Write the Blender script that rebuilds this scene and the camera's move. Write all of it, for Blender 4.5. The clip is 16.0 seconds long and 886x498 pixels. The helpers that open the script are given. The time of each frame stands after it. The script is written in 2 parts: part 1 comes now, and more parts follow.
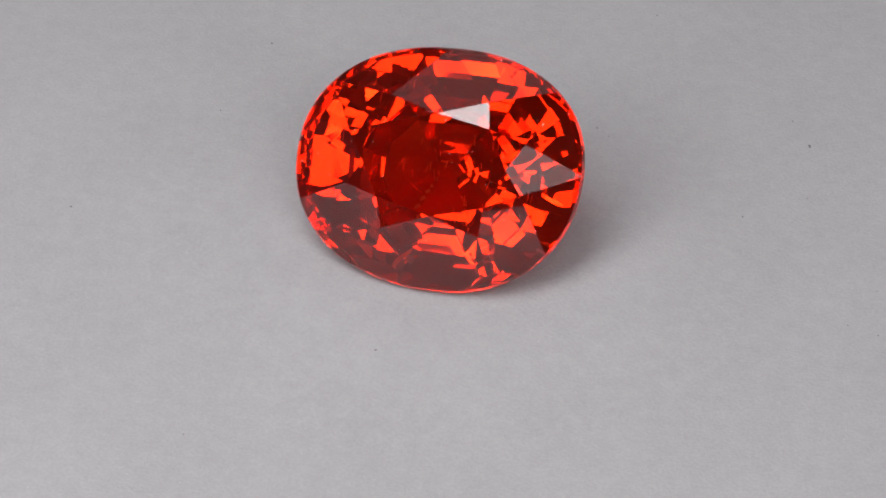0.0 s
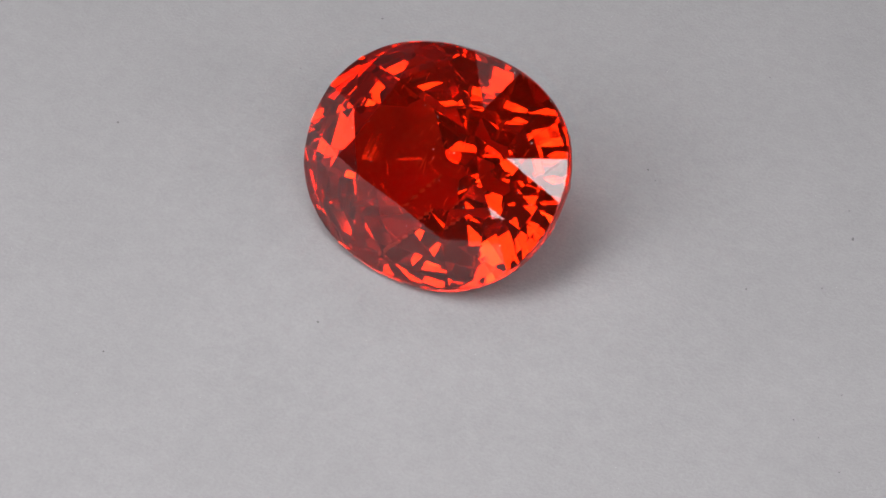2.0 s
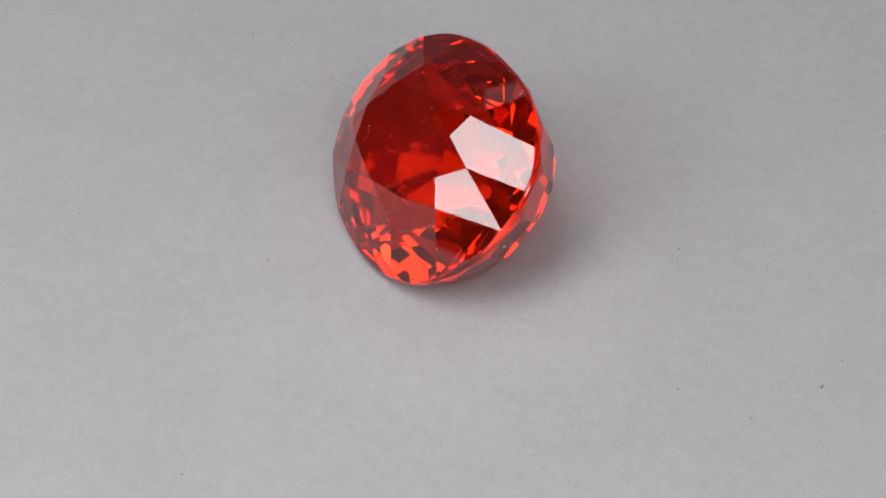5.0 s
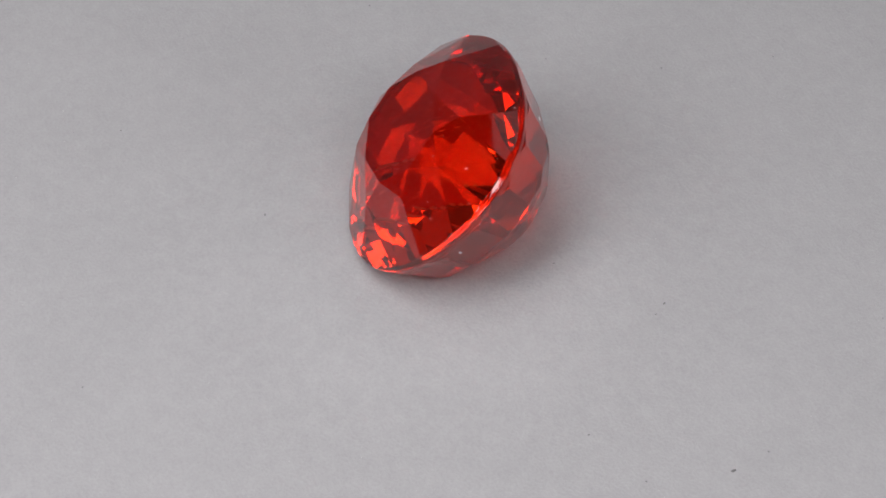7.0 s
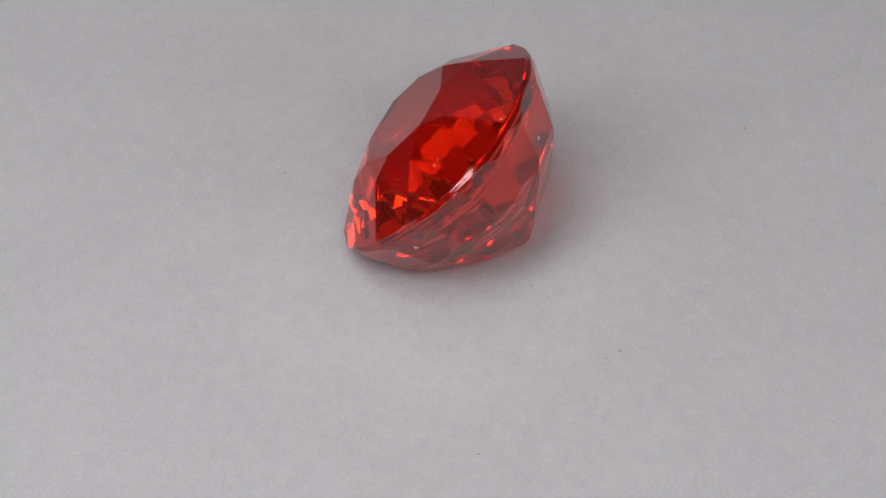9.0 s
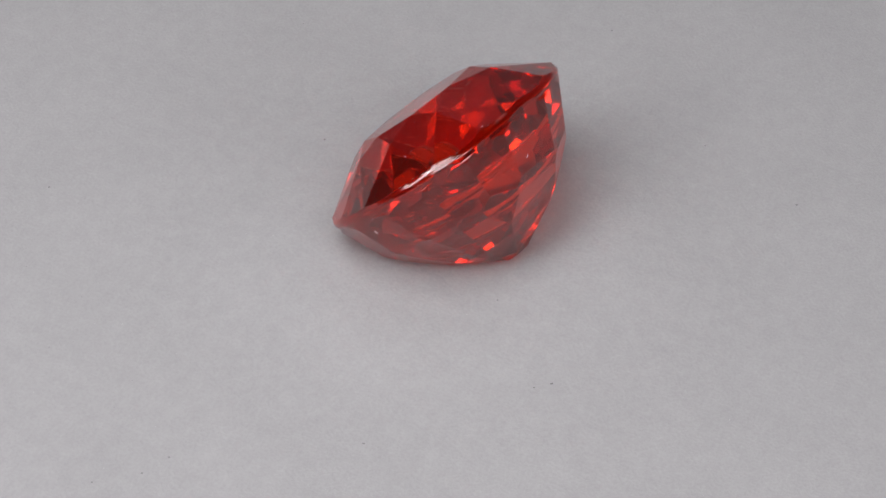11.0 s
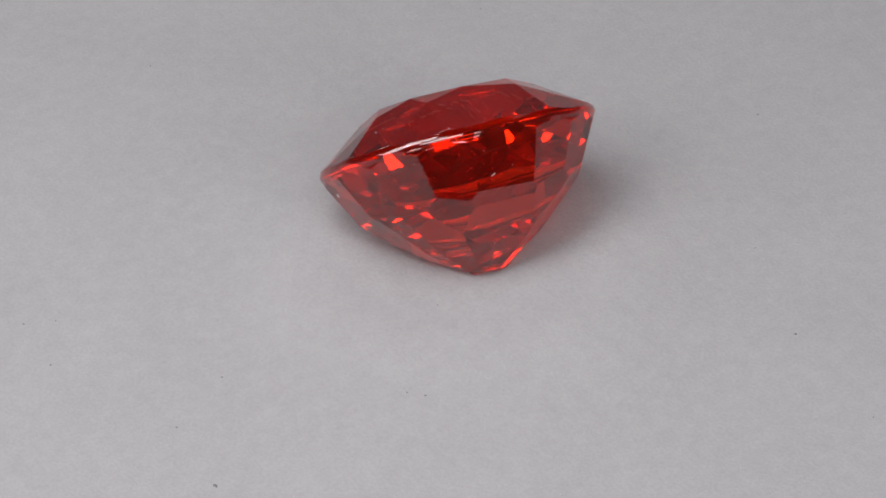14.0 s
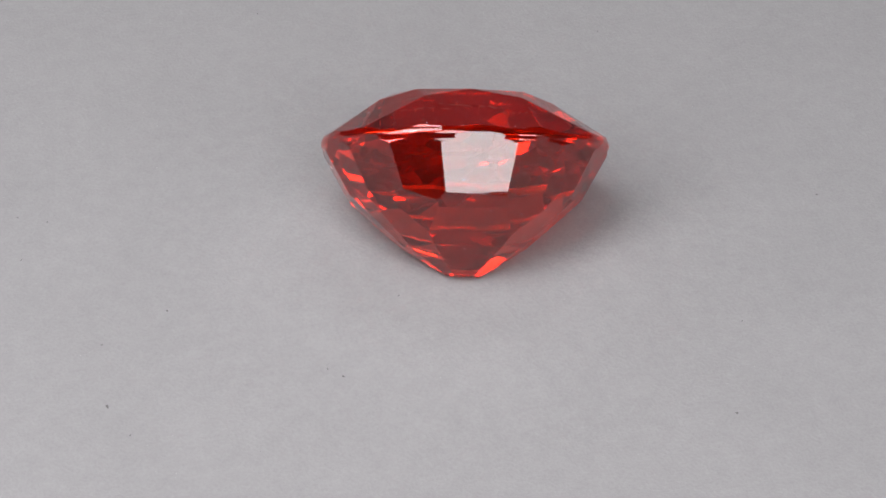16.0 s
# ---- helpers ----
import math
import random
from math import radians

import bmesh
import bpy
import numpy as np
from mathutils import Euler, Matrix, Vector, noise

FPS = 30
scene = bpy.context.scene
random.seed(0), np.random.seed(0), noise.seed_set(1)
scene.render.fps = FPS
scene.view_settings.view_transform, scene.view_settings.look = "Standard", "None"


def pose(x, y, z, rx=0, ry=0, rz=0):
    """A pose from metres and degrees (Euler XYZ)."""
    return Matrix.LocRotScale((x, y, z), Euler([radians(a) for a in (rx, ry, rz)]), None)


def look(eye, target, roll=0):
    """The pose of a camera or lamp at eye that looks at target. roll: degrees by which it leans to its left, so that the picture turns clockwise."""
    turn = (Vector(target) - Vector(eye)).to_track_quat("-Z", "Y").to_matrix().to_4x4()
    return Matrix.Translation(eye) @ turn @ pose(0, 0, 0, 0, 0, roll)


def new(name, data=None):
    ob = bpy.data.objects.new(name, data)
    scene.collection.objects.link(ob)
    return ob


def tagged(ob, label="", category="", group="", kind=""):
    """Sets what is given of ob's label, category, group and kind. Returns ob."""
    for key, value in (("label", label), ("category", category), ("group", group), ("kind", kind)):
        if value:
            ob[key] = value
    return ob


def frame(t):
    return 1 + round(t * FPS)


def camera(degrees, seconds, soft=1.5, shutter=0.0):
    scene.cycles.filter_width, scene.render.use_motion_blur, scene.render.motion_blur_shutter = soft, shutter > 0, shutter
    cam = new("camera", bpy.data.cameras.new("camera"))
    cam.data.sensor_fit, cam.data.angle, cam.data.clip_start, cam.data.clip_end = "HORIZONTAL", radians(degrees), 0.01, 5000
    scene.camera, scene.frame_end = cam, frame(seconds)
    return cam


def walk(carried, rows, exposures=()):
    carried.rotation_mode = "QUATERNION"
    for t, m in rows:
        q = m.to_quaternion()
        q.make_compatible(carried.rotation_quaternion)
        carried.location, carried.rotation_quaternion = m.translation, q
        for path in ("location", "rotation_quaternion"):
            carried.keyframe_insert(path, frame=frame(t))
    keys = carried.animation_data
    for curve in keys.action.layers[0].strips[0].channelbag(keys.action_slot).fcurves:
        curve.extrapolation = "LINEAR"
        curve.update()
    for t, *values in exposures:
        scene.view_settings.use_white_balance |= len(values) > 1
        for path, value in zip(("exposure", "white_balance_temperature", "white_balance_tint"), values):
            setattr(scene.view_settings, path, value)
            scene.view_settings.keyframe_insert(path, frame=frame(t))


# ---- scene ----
# The camera stands still on its stand; the turntable turns before it.
UNIT = 0.12                      # metres from the lens to the turntable's axis
cam = camera(18.8, 16.0, soft=1.6)
EYE = Vector((-0.00264396, -0.73911125, 0.67357818)) * UNIT
PITCH, LEAN = 42.634, 2.564
STILL = Matrix.Translation(EYE) @ pose(0, 0, 0, 90 - PITCH, 0, 0) @ pose(0, 0, 0, 0, 0, LEAN)
walk(cam, [(0.0, STILL), (16.0, STILL)])

RATE, DRIFT = -0.179081742, 0.0000979783


def turned(t):
    """The turntable's angle at t seconds."""
    return RATE * t + DRIFT * (t - 8) ** 2


# World and lamps: an added grey enclosure with lamp panels round the camera, one overhead and an added dim panel behind
# it
world = bpy.data.worlds.new("world")
scene.world = world
world.use_nodes = True
world.node_tree.nodes["Background"].inputs["Color"].default_value = (0.9, 0.93, 1.0, 1)
world.node_tree.nodes["Background"].inputs["Strength"].default_value = 0.25
scene.view_settings.exposure = 0.0
scene.cycles.max_bounces = scene.cycles.transmission_bounces = scene.cycles.glossy_bounces = 32
scene.cycles.transparent_max_bounces = 64


WHITE = (1.0, 0.97, 0.983)


def lamp_panel(name, eye, target, w, h, watts, colour=(1, 1, 1), roll=0):
    data = bpy.data.lights.new(name, "AREA")
    data.shape, data.size, data.size_y, data.energy, data.color = "RECTANGLE", w, h, watts, colour
    ob = new(name, data)
    ob.matrix_world = look(eye, target, roll)
    return ob


def aim(az, el, dist):
    a, b = radians(az), radians(el)
    return Vector((math.cos(a) * math.cos(b), math.sin(a) * math.cos(b), math.sin(b))) * dist


lamp_panel("lamp_left", aim(-135.6, 43, 0.19), (0, 0, 0.004), 0.0515, 0.102, 0.1150, WHITE)
lamp_panel("lamp_left_edge", aim(-124.2, 43, 0.19), (0, 0, 0.004), 0.0125, 0.102, 0.0115, WHITE)
lamp_panel("lamp_far_left", aim(-148.05, 43, 0.19), (0, 0, 0.004), 0.0112, 0.102, 0.0255, WHITE)
lamp_panel("lamp_right", aim(-75, 45.7, 0.19), (0, 0, 0.004), 0.106, 0.059, 0.129, WHITE)
lamp_panel("lamp_right_top", aim(-79, 60, 0.19), (0, 0, 0.004), 0.036, 0.034, 0.0245, WHITE)
lamp_panel("lamp_far_right", aim(-42.4, 25.2, 0.19), (0, 0, 0.004), 0.041, 0.031, 0.0275, WHITE)
lamp_panel("lamp_far_right_edge", aim(-33.2, 25.2, 0.19), (0, 0, 0.004), 0.0185, 0.031, 0.0023, WHITE)
lamp_panel("lamp_far_left_low", aim(-153.0, 28.8, 0.19), (0, 0, 0.004), 0.019, 0.015, 0.0036, WHITE)
overhead = lamp_panel("lamp_overhead", (-0.061, -0.0495, 0.21), (-0.061, -0.0495, 0), 0.106, 0.101, 0.248, WHITE)
overhead.matrix_world = pose(-0.061, -0.0495, 0.21, 0, 0, 3.5)
lamp_panel("lamp_overhead_front", (-0.0725, -0.1185, 0.21), (-0.0725, -0.1185, 0), 0.083, 0.029, 0.058, WHITE)
# unseen dim panel, added to veil the rear facets and light the stone from behind
added_fill = lamp_panel("lamp_added_fill", (0.04, 0.132, 0.216), (0.04, 0.132, 0), 0.20, 0.11, 0.024, WHITE)
added_fill.matrix_world = pose(0.04, 0.132, 0.216)
lamp_panel("lamp_low", aim(-73, 10, 0.19) + Vector((0, 0, 0.004)), (0, 0, 0.004), 0.047, 0.020, 0.020, WHITE)
lamp_panel("lamp_lowest", aim(-90, 5.1, 0.19) + Vector((0, 0, 0.004)), (0, 0, 0.004), 0.036, 0.012, 0.0088, WHITE)


# Materials
def material(name):
    m = bpy.data.materials.new(name)
    m.use_nodes = True
    return m, m.node_tree.nodes, m.node_tree.links, m.node_tree.nodes["Principled BSDF"]


def paper_material():
    """Grey card: cloudy mottling, fine pulp grain and a shallow tooth."""
    m, n, l, b = material("grey_paper")
    co = n.new("ShaderNodeTexCoord")

    def cloud(scale, detail, rough):
        tex = n.new("ShaderNodeTexNoise")
        tex.inputs["Scale"].default_value, tex.inputs["Detail"].default_value, tex.inputs["Roughness"].default_value = scale, detail, rough
        l.new(co.outputs["Object"], tex.inputs["Vector"])
        return tex.outputs["Fac"]

    def blend(a, b, share):
        mix = n.new("ShaderNodeMix")
        mix.inputs["Factor"].default_value = share
        l.new(a, mix.inputs["A"])
        l.new(b, mix.inputs["B"])
        return mix.outputs["Result"]

    broad, pulp, grain = cloud(170, 3, 0.55), cloud(1300, 4, 0.6), cloud(6200, 3, 0.65)
    tone = blend(blend(broad, pulp, 0.6), grain, 0.45)
    ramp = n.new("ShaderNodeValToRGB")
    ramp.color_ramp.elements[0].position, ramp.color_ramp.elements[1].position = 0.33, 0.67
    ramp.color_ramp.elements[0].color = (0.320, 0.319, 0.328, 1)
    ramp.color_ramp.elements[1].color = (0.391, 0.389, 0.399, 1)
    l.new(tone, ramp.inputs["Fac"])
    l.new(ramp.outputs["Color"], b.inputs["Base Color"])
    b.inputs["Roughness"].default_value = 0.8
    b.inputs["Specular IOR Level"].default_value = 0.3
    bump = n.new("ShaderNodeBump")
    bump.inputs["Strength"].default_value, bump.inputs["Distance"].default_value = 0.75, 0.00006
    l.new(blend(pulp, grain, 0.6), bump.inputs["Height"])
    l.new(bump.outputs["Normal"], b.inputs["Normal"])
    return m


def plain_material(name, colour, rough=0.9):
    m, n, l, b = material(name)
    tex = n.new("ShaderNodeTexNoise")
    tex.inputs["Scale"].default_value = 60
    ramp = n.new("ShaderNodeValToRGB")
    ramp.color_ramp.elements[0].color = (*[c * 0.93 for c in colour], 1)
    ramp.color_ramp.elements[1].color = (*[min(1, c * 1.05) for c in colour], 1)
    l.new(tex.outputs["Fac"], ramp.inputs["Fac"])
    l.new(ramp.outputs["Color"], b.inputs["Base Color"])
    b.inputs["Roughness"].default_value = rough
    return m


def garnet_material():
    """Clear orange-red stone, polished, with a faint dusty film in patches."""
    m, n, l, b = material("orange_red_garnet")
    b.inputs["Transmission Weight"].default_value = 0.98
    b.inputs["IOR"].default_value = 1.77
    co = n.new("ShaderNodeTexCoord")
    film, tint = n.new("ShaderNodeTexNoise"), n.new("ShaderNodeTexNoise")
    film.inputs["Scale"].default_value, film.inputs["Detail"].default_value = 5000, 4
    tint.inputs["Scale"].default_value, tint.inputs["Detail"].default_value = 260, 3
    for tex in (film, tint):
        l.new(co.outputs["Object"], tex.inputs["Vector"])
    wear = n.new("ShaderNodeMapRange")
    for key, value in (("From Min", 0.45), ("From Max", 0.75), ("To Min", 0.014), ("To Max", 0.034)):
        wear.inputs[key].default_value = value
    l.new(film.outputs["Fac"], wear.inputs["Value"])
    l.new(wear.outputs["Result"], b.inputs["Roughness"])
    ramp = n.new("ShaderNodeValToRGB")
    ramp.color_ramp.elements[0].position, ramp.color_ramp.elements[1].position = 0.35, 0.65
    ramp.color_ramp.elements[0].color = (0.97, 0.039, 0.0085, 1)
    ramp.color_ramp.elements[1].color = (1.0, 0.062, 0.0130, 1)
    l.new(tint.outputs["Fac"], ramp.inputs["Fac"])
    l.new(ramp.outputs["Color"], b.inputs["Base Color"])
    return m


def body_colour_material(name, tint):
    """The colour that the stone takes from the light on its way through: a clear tint, cloudy on a small scale."""
    m, n, l, b = material(name)
    clear, tex, ramp = n.new("ShaderNodeBsdfTransparent"), n.new("ShaderNodeTexNoise"), n.new("ShaderNodeValToRGB")
    tex.inputs["Scale"].default_value, tex.inputs["Detail"].default_value = 420, 4
    l.new(n.new("ShaderNodeTexCoord").outputs["Object"], tex.inputs["Vector"])
    ramp.color_ramp.elements[0].position, ramp.color_ramp.elements[1].position = 0.3, 0.7
    ramp.color_ramp.elements[0].color = (*[c * 0.9 for c in tint], 1)
    ramp.color_ramp.elements[1].color = (*[min(1, c * 1.06) for c in tint], 1)
    l.new(tex.outputs["Fac"], ramp.inputs["Fac"])
    l.new(ramp.outputs["Color"], clear.inputs["Color"])
    # thin clouds of fine inclusions
    milk, mix, cloud, share = n.new("ShaderNodeBsdfDiffuse"), n.new("ShaderNodeMixShader"), n.new("ShaderNodeTexNoise"), n.new("ShaderNodeMapRange")
    milk.inputs["Color"].default_value = (0.92, 0.10, 0.045, 1)
    cloud.inputs["Scale"].default_value, cloud.inputs["Detail"].default_value, cloud.inputs["Roughness"].default_value = 700, 7, 0.7
    l.new(n["Texture Coordinate"].outputs["Object"], cloud.inputs["Vector"])
    for key, value in (("From Min", 0.40), ("From Max", 0.72), ("To Min", 0.006), ("To Max", 0.07)):
        share.inputs[key].default_value = value
    l.new(cloud.outputs["Fac"], share.inputs["Value"])
    l.new(share.outputs["Result"], mix.inputs["Fac"])
    l.new(clear.outputs["BSDF"], mix.inputs[1])
    l.new(milk.outputs["BSDF"], mix.inputs[2])
    l.new(mix.outputs["Shader"], n["Material Output"].inputs["Surface"])
    n.remove(b)
    return m


PAPER = paper_material()
# tones of the unseen enclosure, set by how bright the facets mirror each side
SURROUND_PALE = plain_material("surround_pale", (0.20, 0.195, 0.198))
SURROUND_BACK = plain_material("surround_back", (0.22, 0.21, 0.235))
DARK = plain_material("surround_dark", (0.17, 0.165, 0.168))
SURROUND_TOP = plain_material("surround_top", (0.10, 0.097, 0.099))
TABLE = plain_material("table_board", (0.22, 0.215, 0.215))
GARNET = garnet_material()
BODY = body_colour_material("garnet_body", (0.99, 0.80, 0.70))
DUST = plain_material("dark_dust", (0.19, 0.186, 0.19))
LINT = plain_material("pale_lint", (0.8, 0.78, 0.77))
PALE_GRAIN = plain_material("pale_grain", (0.50, 0.49, 0.50))
DARK_GRAIN = plain_material("dark_grain", (0.25, 0.245, 0.25))
FLECK = plain_material("orange_fleck", (0.92, 0.40, 0.24))


def part(name, bm, mat, parent=None, label="", smooth=False):
    me = bpy.data.meshes.new(name)
    bmesh.ops.recalc_face_normals(bm, faces=bm.faces)
    bm.to_mesh(me)
    bm.free()
    me.materials.append(mat)
    if smooth:
        for p in me.polygons:
            p.use_smooth = True
    ob = new(name, me)
    ob.parent = parent
    if label:
        tagged(ob, label)
    return ob


def box(name, x0, y0, z0, x1, y1, z1, mat):
    bm = bmesh.new()
    bmesh.ops.create_cube(bm, size=1, matrix=Matrix.Translation(((x0 + x1) / 2, (y0 + y1) / 2, (z0 + z1) / 2)) @ Matrix.Diagonal((x1 - x0, y1 - y0, z1 - z0, 1)))
    return tagged(part(name, bm, mat), kind="structure")


# A table board, and an added unseen enclosure round the turntable: four walls and a top for the facets to mirror
box("floor", -0.36, -0.36, -0.03, 0.36, 0.36, -0.012, TABLE)
box("unseen_wall_west", -0.35, -0.34, -0.012, -0.34, 0.34, 0.5, DARK)
box("unseen_wall_east", 0.34, -0.34, -0.012, 0.35, 0.34, 0.5, SURROUND_PALE)
box("unseen_wall_north", -0.34, 0.21, -0.012, 0.34, 0.22, 0.5, SURROUND_BACK)
box("unseen_wall_south", -0.35, -0.35, -0.012, 0.35, -0.34, 0.5, DARK)
box("unseen_ceiling", -0.35, -0.35, 0.5, 0.35, 0.35, 0.51, SURROUND_TOP)


# height added to the sheet's middle, for a darker contact shadow round the stone
PAPER_MID = 0.0036 * UNIT
STONE_LOW = -0.0044 * UNIT


def rise(r):
    """The paper's height at r metres from the axis."""
    k = min(1.0, max(0.0, (r / UNIT - 0.055) / 0.05))
    return PAPER_MID * (1 - k * k * (3 - 2 * k))


# The gem: a block cut by the planes of its facets
GA, GB, GN = 0.0529, 0.0443, 2.185
C3, S3, S4, S2H = -0.0086, 0.0069, 0.0049, 0.0059
GIRDLE, CROWN, STAR = 0.0021, 0.0167, 0.78
TABLE_CORNERS = [(0.0265, 0.0012), (0.0193, 0.0151), (0, 0.0189), (-0.020, 0.0133), (-0.025, -0.0008), (-0.0187, -0.0128), (0.001, -0.0178), (0.020, -0.013)]
# pavilion: depth of each step, and how far it reaches at its raised long side, at the side on which it lies, and at the ends
STEPS = [(-0.0188, 0.835, 0.875, 0.82), (-0.0255, 0.71, 0.765, 0.68), (-0.031, 0.565, 0.635, 0.565), (-0.0375, 0.395, 0.45, 0.425), (-0.0481, 0.04, 0.04, 0.11)]
SCALLOPS = [-10, 10, 30, 50, 72, 108, 130, 150, 170, 190, 210, 230, 252, 288, 310, 330]
STEP_SIDES = [0, 20, 41, 90, 139, 160, 180, 200, 221, 270, 319, 340]
GEM_SPIN = (0.81892, -0.12792, -0.13328)
GEM_AT = (-0.00507, -0.00575, 0.0380)
DUSTS = []


GEM_POSE = Matrix.Translation(Vector(GEM_AT) * UNIT) @ Matrix.Rotation(Vector(GEM_SPIN).length, 4, Vector(GEM_SPIN).normalized())


def gem_mesh():
    """An oval mixed cut: eight-sided table, eight stars, eight kites and sixteen halves above the girdle; scallops and
    stepped tiers below it, and the facet on which it lies. Sizes in UNIT."""
    up = Vector((0, 0, 1))

    def rim(phi, scale=1.0):
        c, s = math.cos(phi), math.sin(phi)
        r = (abs(c / GA) ** GN + abs(s / GB) ** GN) ** (-1 / GN)
        r *= 1 + C3 * math.cos(3 * phi) + S3 * math.sin(3 * phi) + S4 * math.sin(4 * phi) + S2H * math.sin(2 * phi)
        return Vector((r * c * scale, r * s * scale, 0))

    def plane(a, b, c, inside=Vector((0, 0, 0))):
        n = (b - a).cross(c - a).normalized()
        return (a, n if n.dot(a - inside) > 0 else -n)

    # the rounded girdle, as a tall barrel
    seg, bulge = 160, 3500.0
    bm = bmesh.new()
    levels = [-0.006, -0.0032, -0.0021, -0.0013, -0.0005, 0.0005, 0.0013, 0.0021, 0.0032, 0.006]
    rings = []
    for z in levels:
        shrink = 1 - bulge * min(abs(z), 0.0021) ** 2
        rings.append([bm.verts.new(rim(2 * math.pi * i / seg, shrink) + up * (z if abs(z) < 0.006 else z * 12)) for i in range(seg)])
    for lo, hi in zip(rings, rings[1:]):
        for i in range(seg):
            bm.faces.new((lo[i], lo[(i + 1) % seg], hi[(i + 1) % seg], hi[i])).smooth = True
    bm.faces.new(rings[-1])
    bm.faces.new(list(reversed(rings[0])))

    cuts = [(up * (GIRDLE + CROWN), up)]
    # crown
    corners = [Vector((x, y, GIRDLE + CROWN)) for x, y in TABLE_CORNERS]
    az = [math.atan2(c.y, c.x) for c in corners]
    feet, mains = [], []
    for k, c in enumerate(corners):
        g = rim(az[k]) + up * GIRDLE
        tang = (rim(az[k] + 0.2) - rim(az[k] - 0.2)).normalized()
        feet.append(g)
        mains.append(plane(c, g, c + tang))
    cuts += mains
    for k in range(8):
        j = (k + 1) % 8
        (p0, n0), (p1, n1) = mains[k], mains[j]
        # the tip of the star lies on the line where two kites meet
        tip = Matrix((n0, n1, up)).inverted() @ Vector((n0.dot(p0), n1.dot(p1), GIRDLE + CROWN * STAR))
        mid = rim(az[k] + ((az[j] - az[k]) % (2 * math.pi)) / 2) + up * GIRDLE
        cuts += [plane(corners[k], corners[j], tip), plane(tip, feet[k], mid), plane(tip, mid, feet[j])]

    # pavilion
    def reach(step, phi):
        raised, resting, end = STEPS[step][1:]
        return end + ((raised if math.sin(phi) > 0 else resting) - end) * abs(math.sin(phi)) ** 1.3

    core = up * -0.01
    for a0, a1 in zip(SCALLOPS, SCALLOPS[1:] + [SCALLOPS[0] + 360]):
        a, b = radians(a0), radians(a1)
        s = reach(0, (a + b) / 2)
        p, q = rim(a) - up * GIRDLE, rim(b) - up * GIRDLE
        cuts.append(plane(p, q, (rim(a, s) + rim(b, s)) / 2 + up * STEPS[0][0], core))
    for k in range(1, len(STEPS)):
        for d in STEP_SIDES + ([64, 116, 244, 296] if k == 1 else []):
            phi = radians(d)
            out, tang = Vector((math.cos(phi), math.sin(phi), 0)), Vector((-math.sin(phi), math.cos(phi), 0))
            most = max(out.dot(rim(2 * math.pi * i / 360)) for i in range(360))
            top = out * most * reach(k - 1, phi) + up * STEPS[k - 1][0]
            low = out * most * reach(k, phi) + up * STEPS[k][0]
            cuts.append(plane(top, top + tang, low, core))
    cuts.append((up * (STEPS[-1][0] + 0.0005), -up))
    # the facet that lies on the paper
    back = GEM_POSE.inverted()
    cuts.append((back @ Vector((0, 0, STONE_LOW)) / UNIT, -(back.to_3x3() @ up)))
    for co, n in cuts:
        bmesh.ops.bisect_plane(bm, geom=bm.verts[:] + bm.edges[:] + bm.faces[:], dist=1e-7, plane_co=co, plane_no=n, clear_outer=True)
        open_edges = [e for e in bm.edges if e.is_boundary]
        if open_edges:
            for f in bmesh.ops.holes_fill(bm, edges=open_edges, sides=0)["faces"]:
                f.smooth = False
    bmesh.ops.remove_doubles(bm, verts=bm.verts, dist=2e-5)
    for e in bm.edges:
        e.smooth = all(f.smooth for f in e.link_faces)
    bmesh.ops.scale(bm, vec=(UNIT, UNIT, UNIT), verts=bm.verts)
    return bm


gem = tagged(part("gemstone", gem_mesh(), GARNET), "transparent orange-red oval faceted garnet lying tilted on grey paper", "gemstone")


def stone_core(name, share, mat):
    """The stone's own shape once more, smaller, inside it: one layer of its colour."""
    me = gem.data.copy()
    me.materials.clear()
    me.materials.append(mat)
    mid = Vector((0, 0, -0.012)) * UNIT
    me.transform(Matrix.Translation(mid) @ Matrix.Scale(share, 4) @ Matrix.Translation(-mid))
    ob = new(name, me)
    ob.parent = gem
    return ob


stone_core("body", 0.965, BODY)


# The turntable and its paper
def dented(x, y):
    """The paper's height at a place, just below the stone where the stone reaches lower than the sheet."""
    high, back = rise(math.hypot(x, y)), GEM_POSE.inverted()
    hit, place, _, _ = gem.ray_cast(back @ Vector((x, y, -0.004)), back.to_3x3() @ Vector((0, 0, 1)))
    return min(high, (GEM_POSE @ place).z - 0.00001) if hit else high


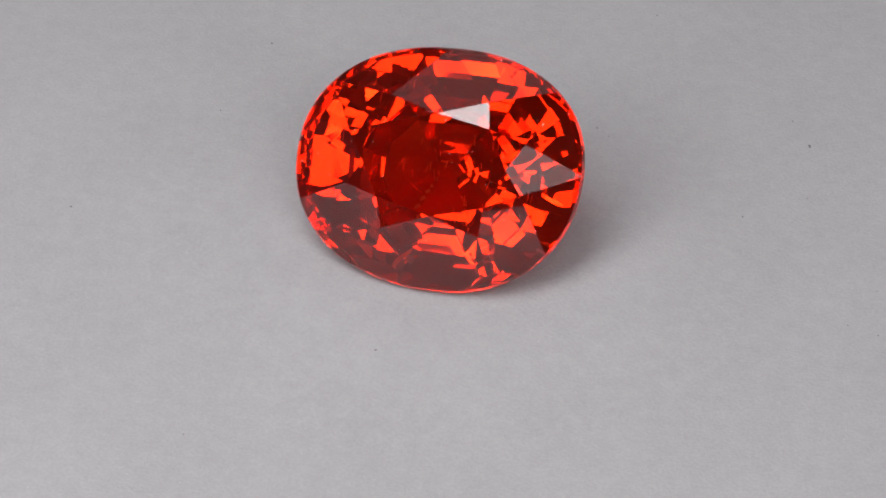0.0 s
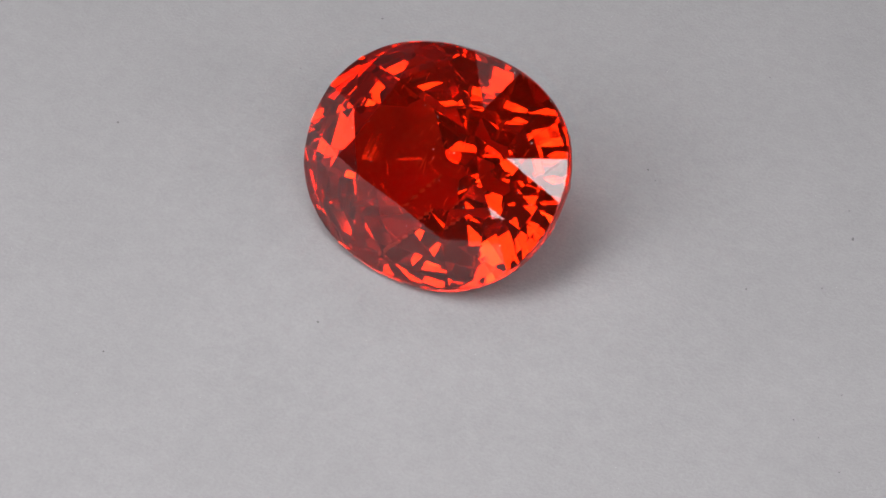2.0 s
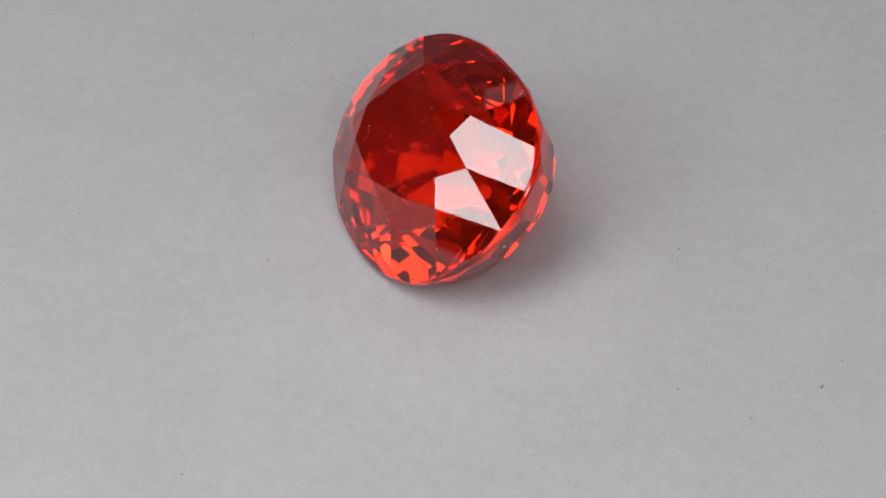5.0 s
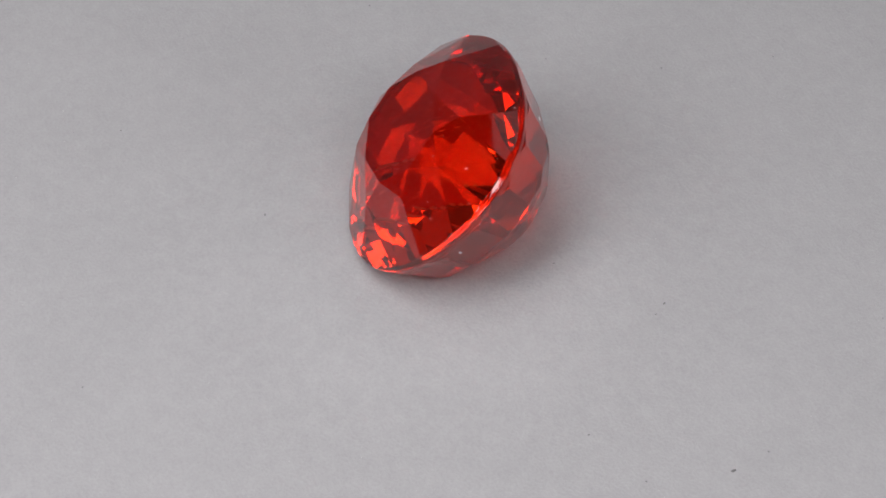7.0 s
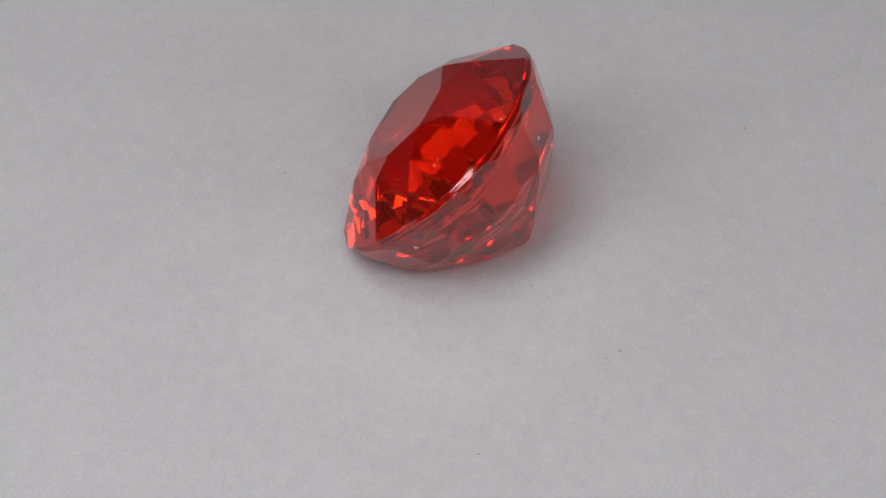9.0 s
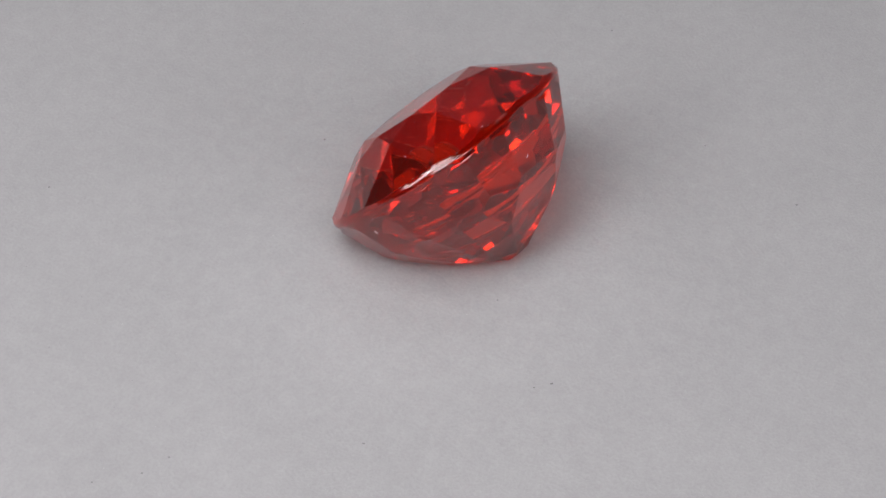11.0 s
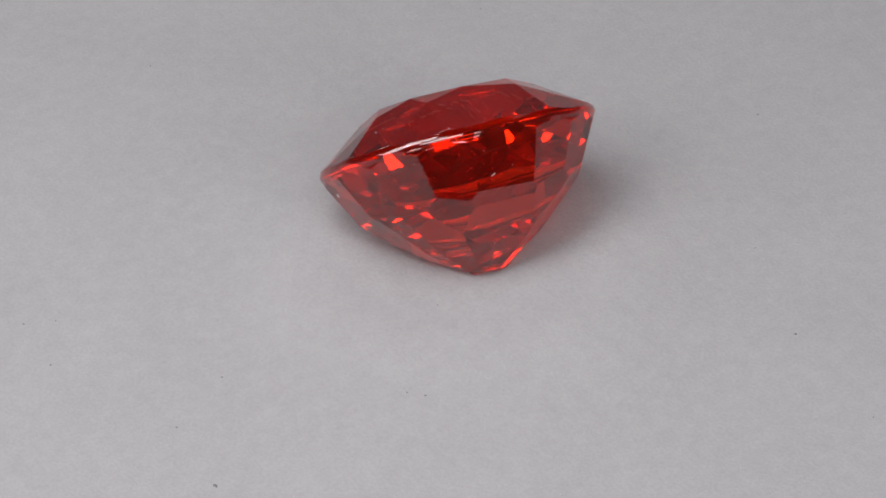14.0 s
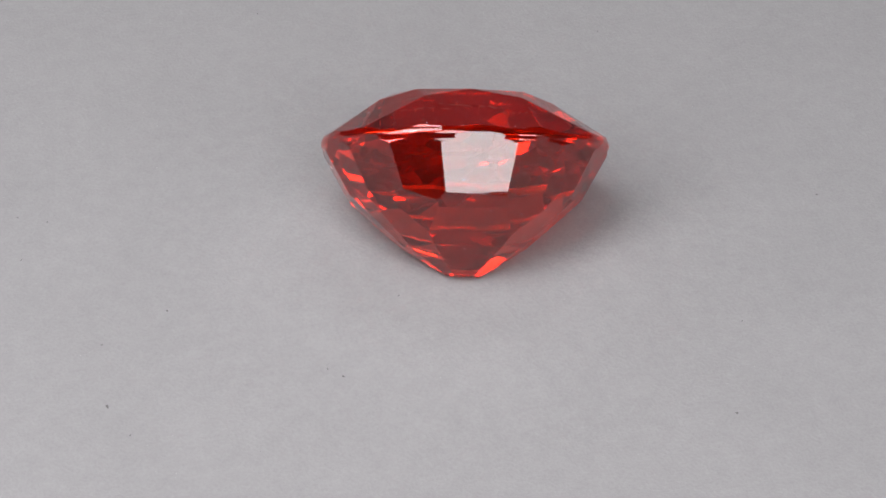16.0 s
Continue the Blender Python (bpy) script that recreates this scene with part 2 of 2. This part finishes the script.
def turntable():
    """A round plate with a sheet of grey paper on it; its axis is the world's z axis."""
    ob = tagged(new("turntable"), "slowly turning round turntable covered with matt grey paper", "turntable")
    bm = bmesh.new()
    bmesh.ops.create_cone(bm, cap_ends=True, segments=128, radius1=0.15, radius2=0.15, depth=0.0105, matrix=Matrix.Translation((0, 0, -0.0068)))
    bmesh.ops.bevel(bm, geom=[e for e in bm.edges if abs(e.verts[0].co.z - e.verts[1].co.z) < 1e-6], offset=0.0008, segments=2, affect="EDGES")
    part("plate", bm, TABLE, ob)
    bm = bmesh.new()
    # the sheet is raised in its middle to tighten the contact shadow, and sunk to clear the stone
    seg, radii = 120, [0.00025 * i for i in range(1, 40)] + [0.010 + 0.004 * i for i in range(36)]
    hub = bm.verts.new((0, 0, dented(0, 0)))
    last = None
    for r in radii:
        ring = []
        for i in range(seg):
            x, y = r * math.cos(2 * math.pi * i / seg), r * math.sin(2 * math.pi * i / seg)
            ring.append(bm.verts.new((x, y, dented(x, y))))
        for i in range(seg):
            j = (i + 1) % seg
            bm.faces.new((hub, ring[i], ring[j]) if last is None else (last[i], ring[i], ring[j], last[j]))
        last = ring
    low = [bm.verts.new((v.co.x, v.co.y, v.co.z - 0.0004)) for v in last]
    for i in range(seg):
        j = (i + 1) % seg
        bm.faces.new((last[i], low[i], low[j], last[j]))
    part("paper_sheet", bm, PAPER, ob, "matt mottled grey paper sheet", smooth=True)
    return ob


table = turntable()


# Needle inclusions and tiny flecks inside the stone
def inclusion(at, length, width, turn):
    bm = bmesh.new()
    bmesh.ops.create_icosphere(bm, subdivisions=1, radius=1, matrix=pose(*[c * UNIT for c in at], *turn) @ Matrix.Diagonal((width, width * 0.6, length, 1)))
    for v in bm.verts:
        v.co += Vector((random.uniform(-1, 1), random.uniform(-1, 1), random.uniform(-1, 1))) * width * 0.25
    part("inclusion", bm, FLECK, gem)


random.seed(4)
for i in range(90):
    a, r = random.uniform(0, 6.283), random.uniform(0.05, 0.72)
    needle = i % 3 == 0
    inclusion((GA * r * math.cos(a), GB * r * math.sin(a), random.uniform(-0.016, 0.014) * (1.1 - r)),
              random.uniform(0.00012, 0.00034) if needle else random.uniform(0.00002, 0.00004), 0.000011 if needle else 0.00002,
              (70 + random.uniform(-16, 16), random.uniform(-12, 12), random.uniform(-14, 14)))


# Dust on the paper and lint on the stone
def speck(at, size):
    """A dark crumb of dust on the paper."""
    x, y = at[0] * 0.001 * UNIT, at[1] * 0.001 * UNIT
    bm = bmesh.new()
    bmesh.ops.create_icosphere(bm, subdivisions=2, radius=1)
    k = random.random() * 9
    for v in bm.verts:
        v.co *= 1 + 0.5 * noise.noise(v.co * 1.3 + Vector((k, k, k)))
    bmesh.ops.transform(bm, matrix=Matrix.Diagonal((size, size * random.uniform(0.5, 0.8), size * 0.45, 1)), verts=bm.verts)
    low = min(v.co.z for v in bm.verts)
    ob = part("dust_speck", bm, DUST, smooth=True)
    tagged(ob, "tiny dark grey crumb of dust on grey paper", "dust speck", "dust on the paper")
    DUSTS.append((ob, Matrix.Translation((x, y, rise(math.hypot(x, y)) - low - 0.000008)) @ pose(0, 0, 0, 0, 0, random.uniform(0, 360))))


BIG_SPECKS = [(138.9, 59.8), (-142.9, 7.6), (-25.3, -65.1), (55.9, 64.4), (110.2, 17.1), (-74.8, 110.8), (-36.1, -95.6), (59.1, -76.8)]
SMALL_SPECKS = [(94.5, 2.3), (157.5, -21), (145.2, -39.6), (92, 18.4), (-89.8, -106.9), (166.8, -57.3), (60.4, 59.6), (55, 91.8), (43.5, -147.3),
                (133.3, 74.9), (135.8, 29.2), (-70.7, 157.6), (155.7, -44.3), (-91.8, 67.3), (27.7, 31.1), (16.1, 88.2), (82, 139.9)]
for at in BIG_SPECKS:
    speck(at, 0.0001 if at[0] > 130 else 0.000068)
for at in SMALL_SPECKS:
    speck(at, 0.000048)


def paper_crumbs(name, count, mat, size, label):
    """Countless faint grains lying in the tooth of the paper, as one mesh."""
    verts, faces = [], []
    for i in range(count):
        r, a = 0.034 * math.sqrt(random.random()), random.uniform(0, 6.283)
        x, y, s, t = r * math.cos(a), r * math.sin(a), size * random.uniform(0.4, 1.0) ** 2, random.uniform(0, 6.283)
        z, k = rise(r), len(verts)
        for j in range(5):
            b = t + j * 1.2566
            w = s * random.uniform(0.6, 1.2)
            verts.append((x + w * math.cos(b), y + 0.7 * w * math.sin(b), z - 0.000004))
        verts.append((x, y, z + s * 0.4))
        faces += [(k + j, k + (j + 1) % 5, k + 5) for j in range(5)]
    me = bpy.data.meshes.new(name)
    me.from_pydata(verts, [], faces)
    me.materials.append(mat)
    ob = tagged(new(name, me), label, "dust", kind="stuff")
    DUSTS.append((ob, Matrix.Identity(4)))


paper_crumbs("paper_dust", 500, PALE_GRAIN, 0.000045, "faint pale grains of dust scattered over grey paper")
paper_crumbs("dark_paper_dust", 420, DARK_GRAIN, 0.000042, "faint darker grains of dust scattered over grey paper")


def lint(at, normal, bend, length, turn):
    """A short bent pale fibre that clings to a facet."""
    n = Vector(normal).normalized()
    side = n.orthogonal().normalized()
    side = Matrix.Rotation(radians(turn), 3, n) @ side
    fore = n.cross(side)
    bm = bmesh.new()
    rings, thick = [], 0.000013
    for i in range(9):
        u = (i / 8 - 0.5) * bend
        c = (side * math.sin(u) + fore * (math.cos(u) - 1)) * (length / bend) + n * (thick * 0.6)
        along = side * math.cos(u) - fore * math.sin(u)
        across = along.cross(n)
        rings.append([bm.verts.new(c + (across * math.cos(v) + n * math.sin(v)) * thick) for v in (0, 1.571, 3.142, 4.712)])
    for lo, hi in zip(rings, rings[1:]):
        for j in range(4):
            bm.faces.new((lo[j], lo[(j + 1) % 4], hi[(j + 1) % 4], hi[j]))
    bm.faces.new(rings[0])
    bm.faces.new(rings[-1])
    ob = tagged(part("lint_fibre", bm, LINT, smooth=True), "tiny bent white lint fibre clinging to the garnet", "lint", "lint on the stone")
    DUSTS.append((ob, GEM_POSE @ Matrix.Translation(Vector(at) * UNIT)))


def stone_dust(count):
    """Specks of dust clinging to the facets, as one mesh."""
    verts, faces = [], []
    polys = [p for p in gem.data.polygons if not p.use_smooth]
    areas = [p.area for p in polys]
    for p in random.choices(polys, areas, k=count):
        corners = [gem.data.vertices[i].co for i in p.vertices]
        k = random.randrange(1, len(corners) - 1)
        u, v = sorted((random.random(), random.random()))
        at = corners[0] * u + corners[k] * (v - u) + corners[k + 1] * (1 - v)
        side = p.normal.orthogonal().normalized()
        fore, size, k = p.normal.cross(side), 0.000016 * random.uniform(0.4, 1.0), len(verts)
        verts += [at + (side * math.cos(b) + fore * math.sin(b)) * size * random.uniform(0.6, 1.3) + p.normal * 0.000001 for b in (0, 1.3, 2.5, 3.8, 5.0)]
        verts.append(at + p.normal * size * 0.6)
        faces += [(k + j, k + (j + 1) % 5, k + 5) for j in range(5)]
    me = bpy.data.meshes.new("stone_dust")
    me.from_pydata(verts, [], faces)
    me.materials.append(LINT)
    ob = tagged(new("stone_dust", me), "fine pale specks of dust clinging to the garnet's facets", "dust", kind="stuff")
    DUSTS.append((ob, GEM_POSE))


random.seed(11)
stone_dust(260)
SIDE = (-0.016, 0.9, -0.436)
for at, normal, bend, length, turn in (((0.0477, -0.004, -0.0076), (0.842, -0.116, -0.528), 3.8, 0.00030, 40), ((0.0049, 0.0363, -0.0157), SIDE, 1.5, 0.00020, 80),
                                       ((0.0367, 0.0190, 0.0091), (0.481, 0.337, 0.809), 0.8, 0.00009, 20), ((0.0185, 0.0405, 0.0028), (0.06, 0.609, 0.791), 0.8, 0.00009, 60)):
    # settle the fibre on the facet's surface
    hit, place, n, _ = gem.ray_cast(Vector(at) * UNIT + Vector(normal) * 0.001, -Vector(normal))
    if hit:
        lint(place / UNIT, n, bend, length, turn)


def motions():
    """The turntable and all that lies on it turn together about its axis."""
    times = [i * 0.5 for i in range(33)]
    for ob, rest in [(table, Matrix.Identity(4)), (gem, GEM_POSE)] + DUSTS:
        walk(ob, [(t, Matrix.Rotation(turned(t), 4, "Z") @ rest) for t in times])


motions()
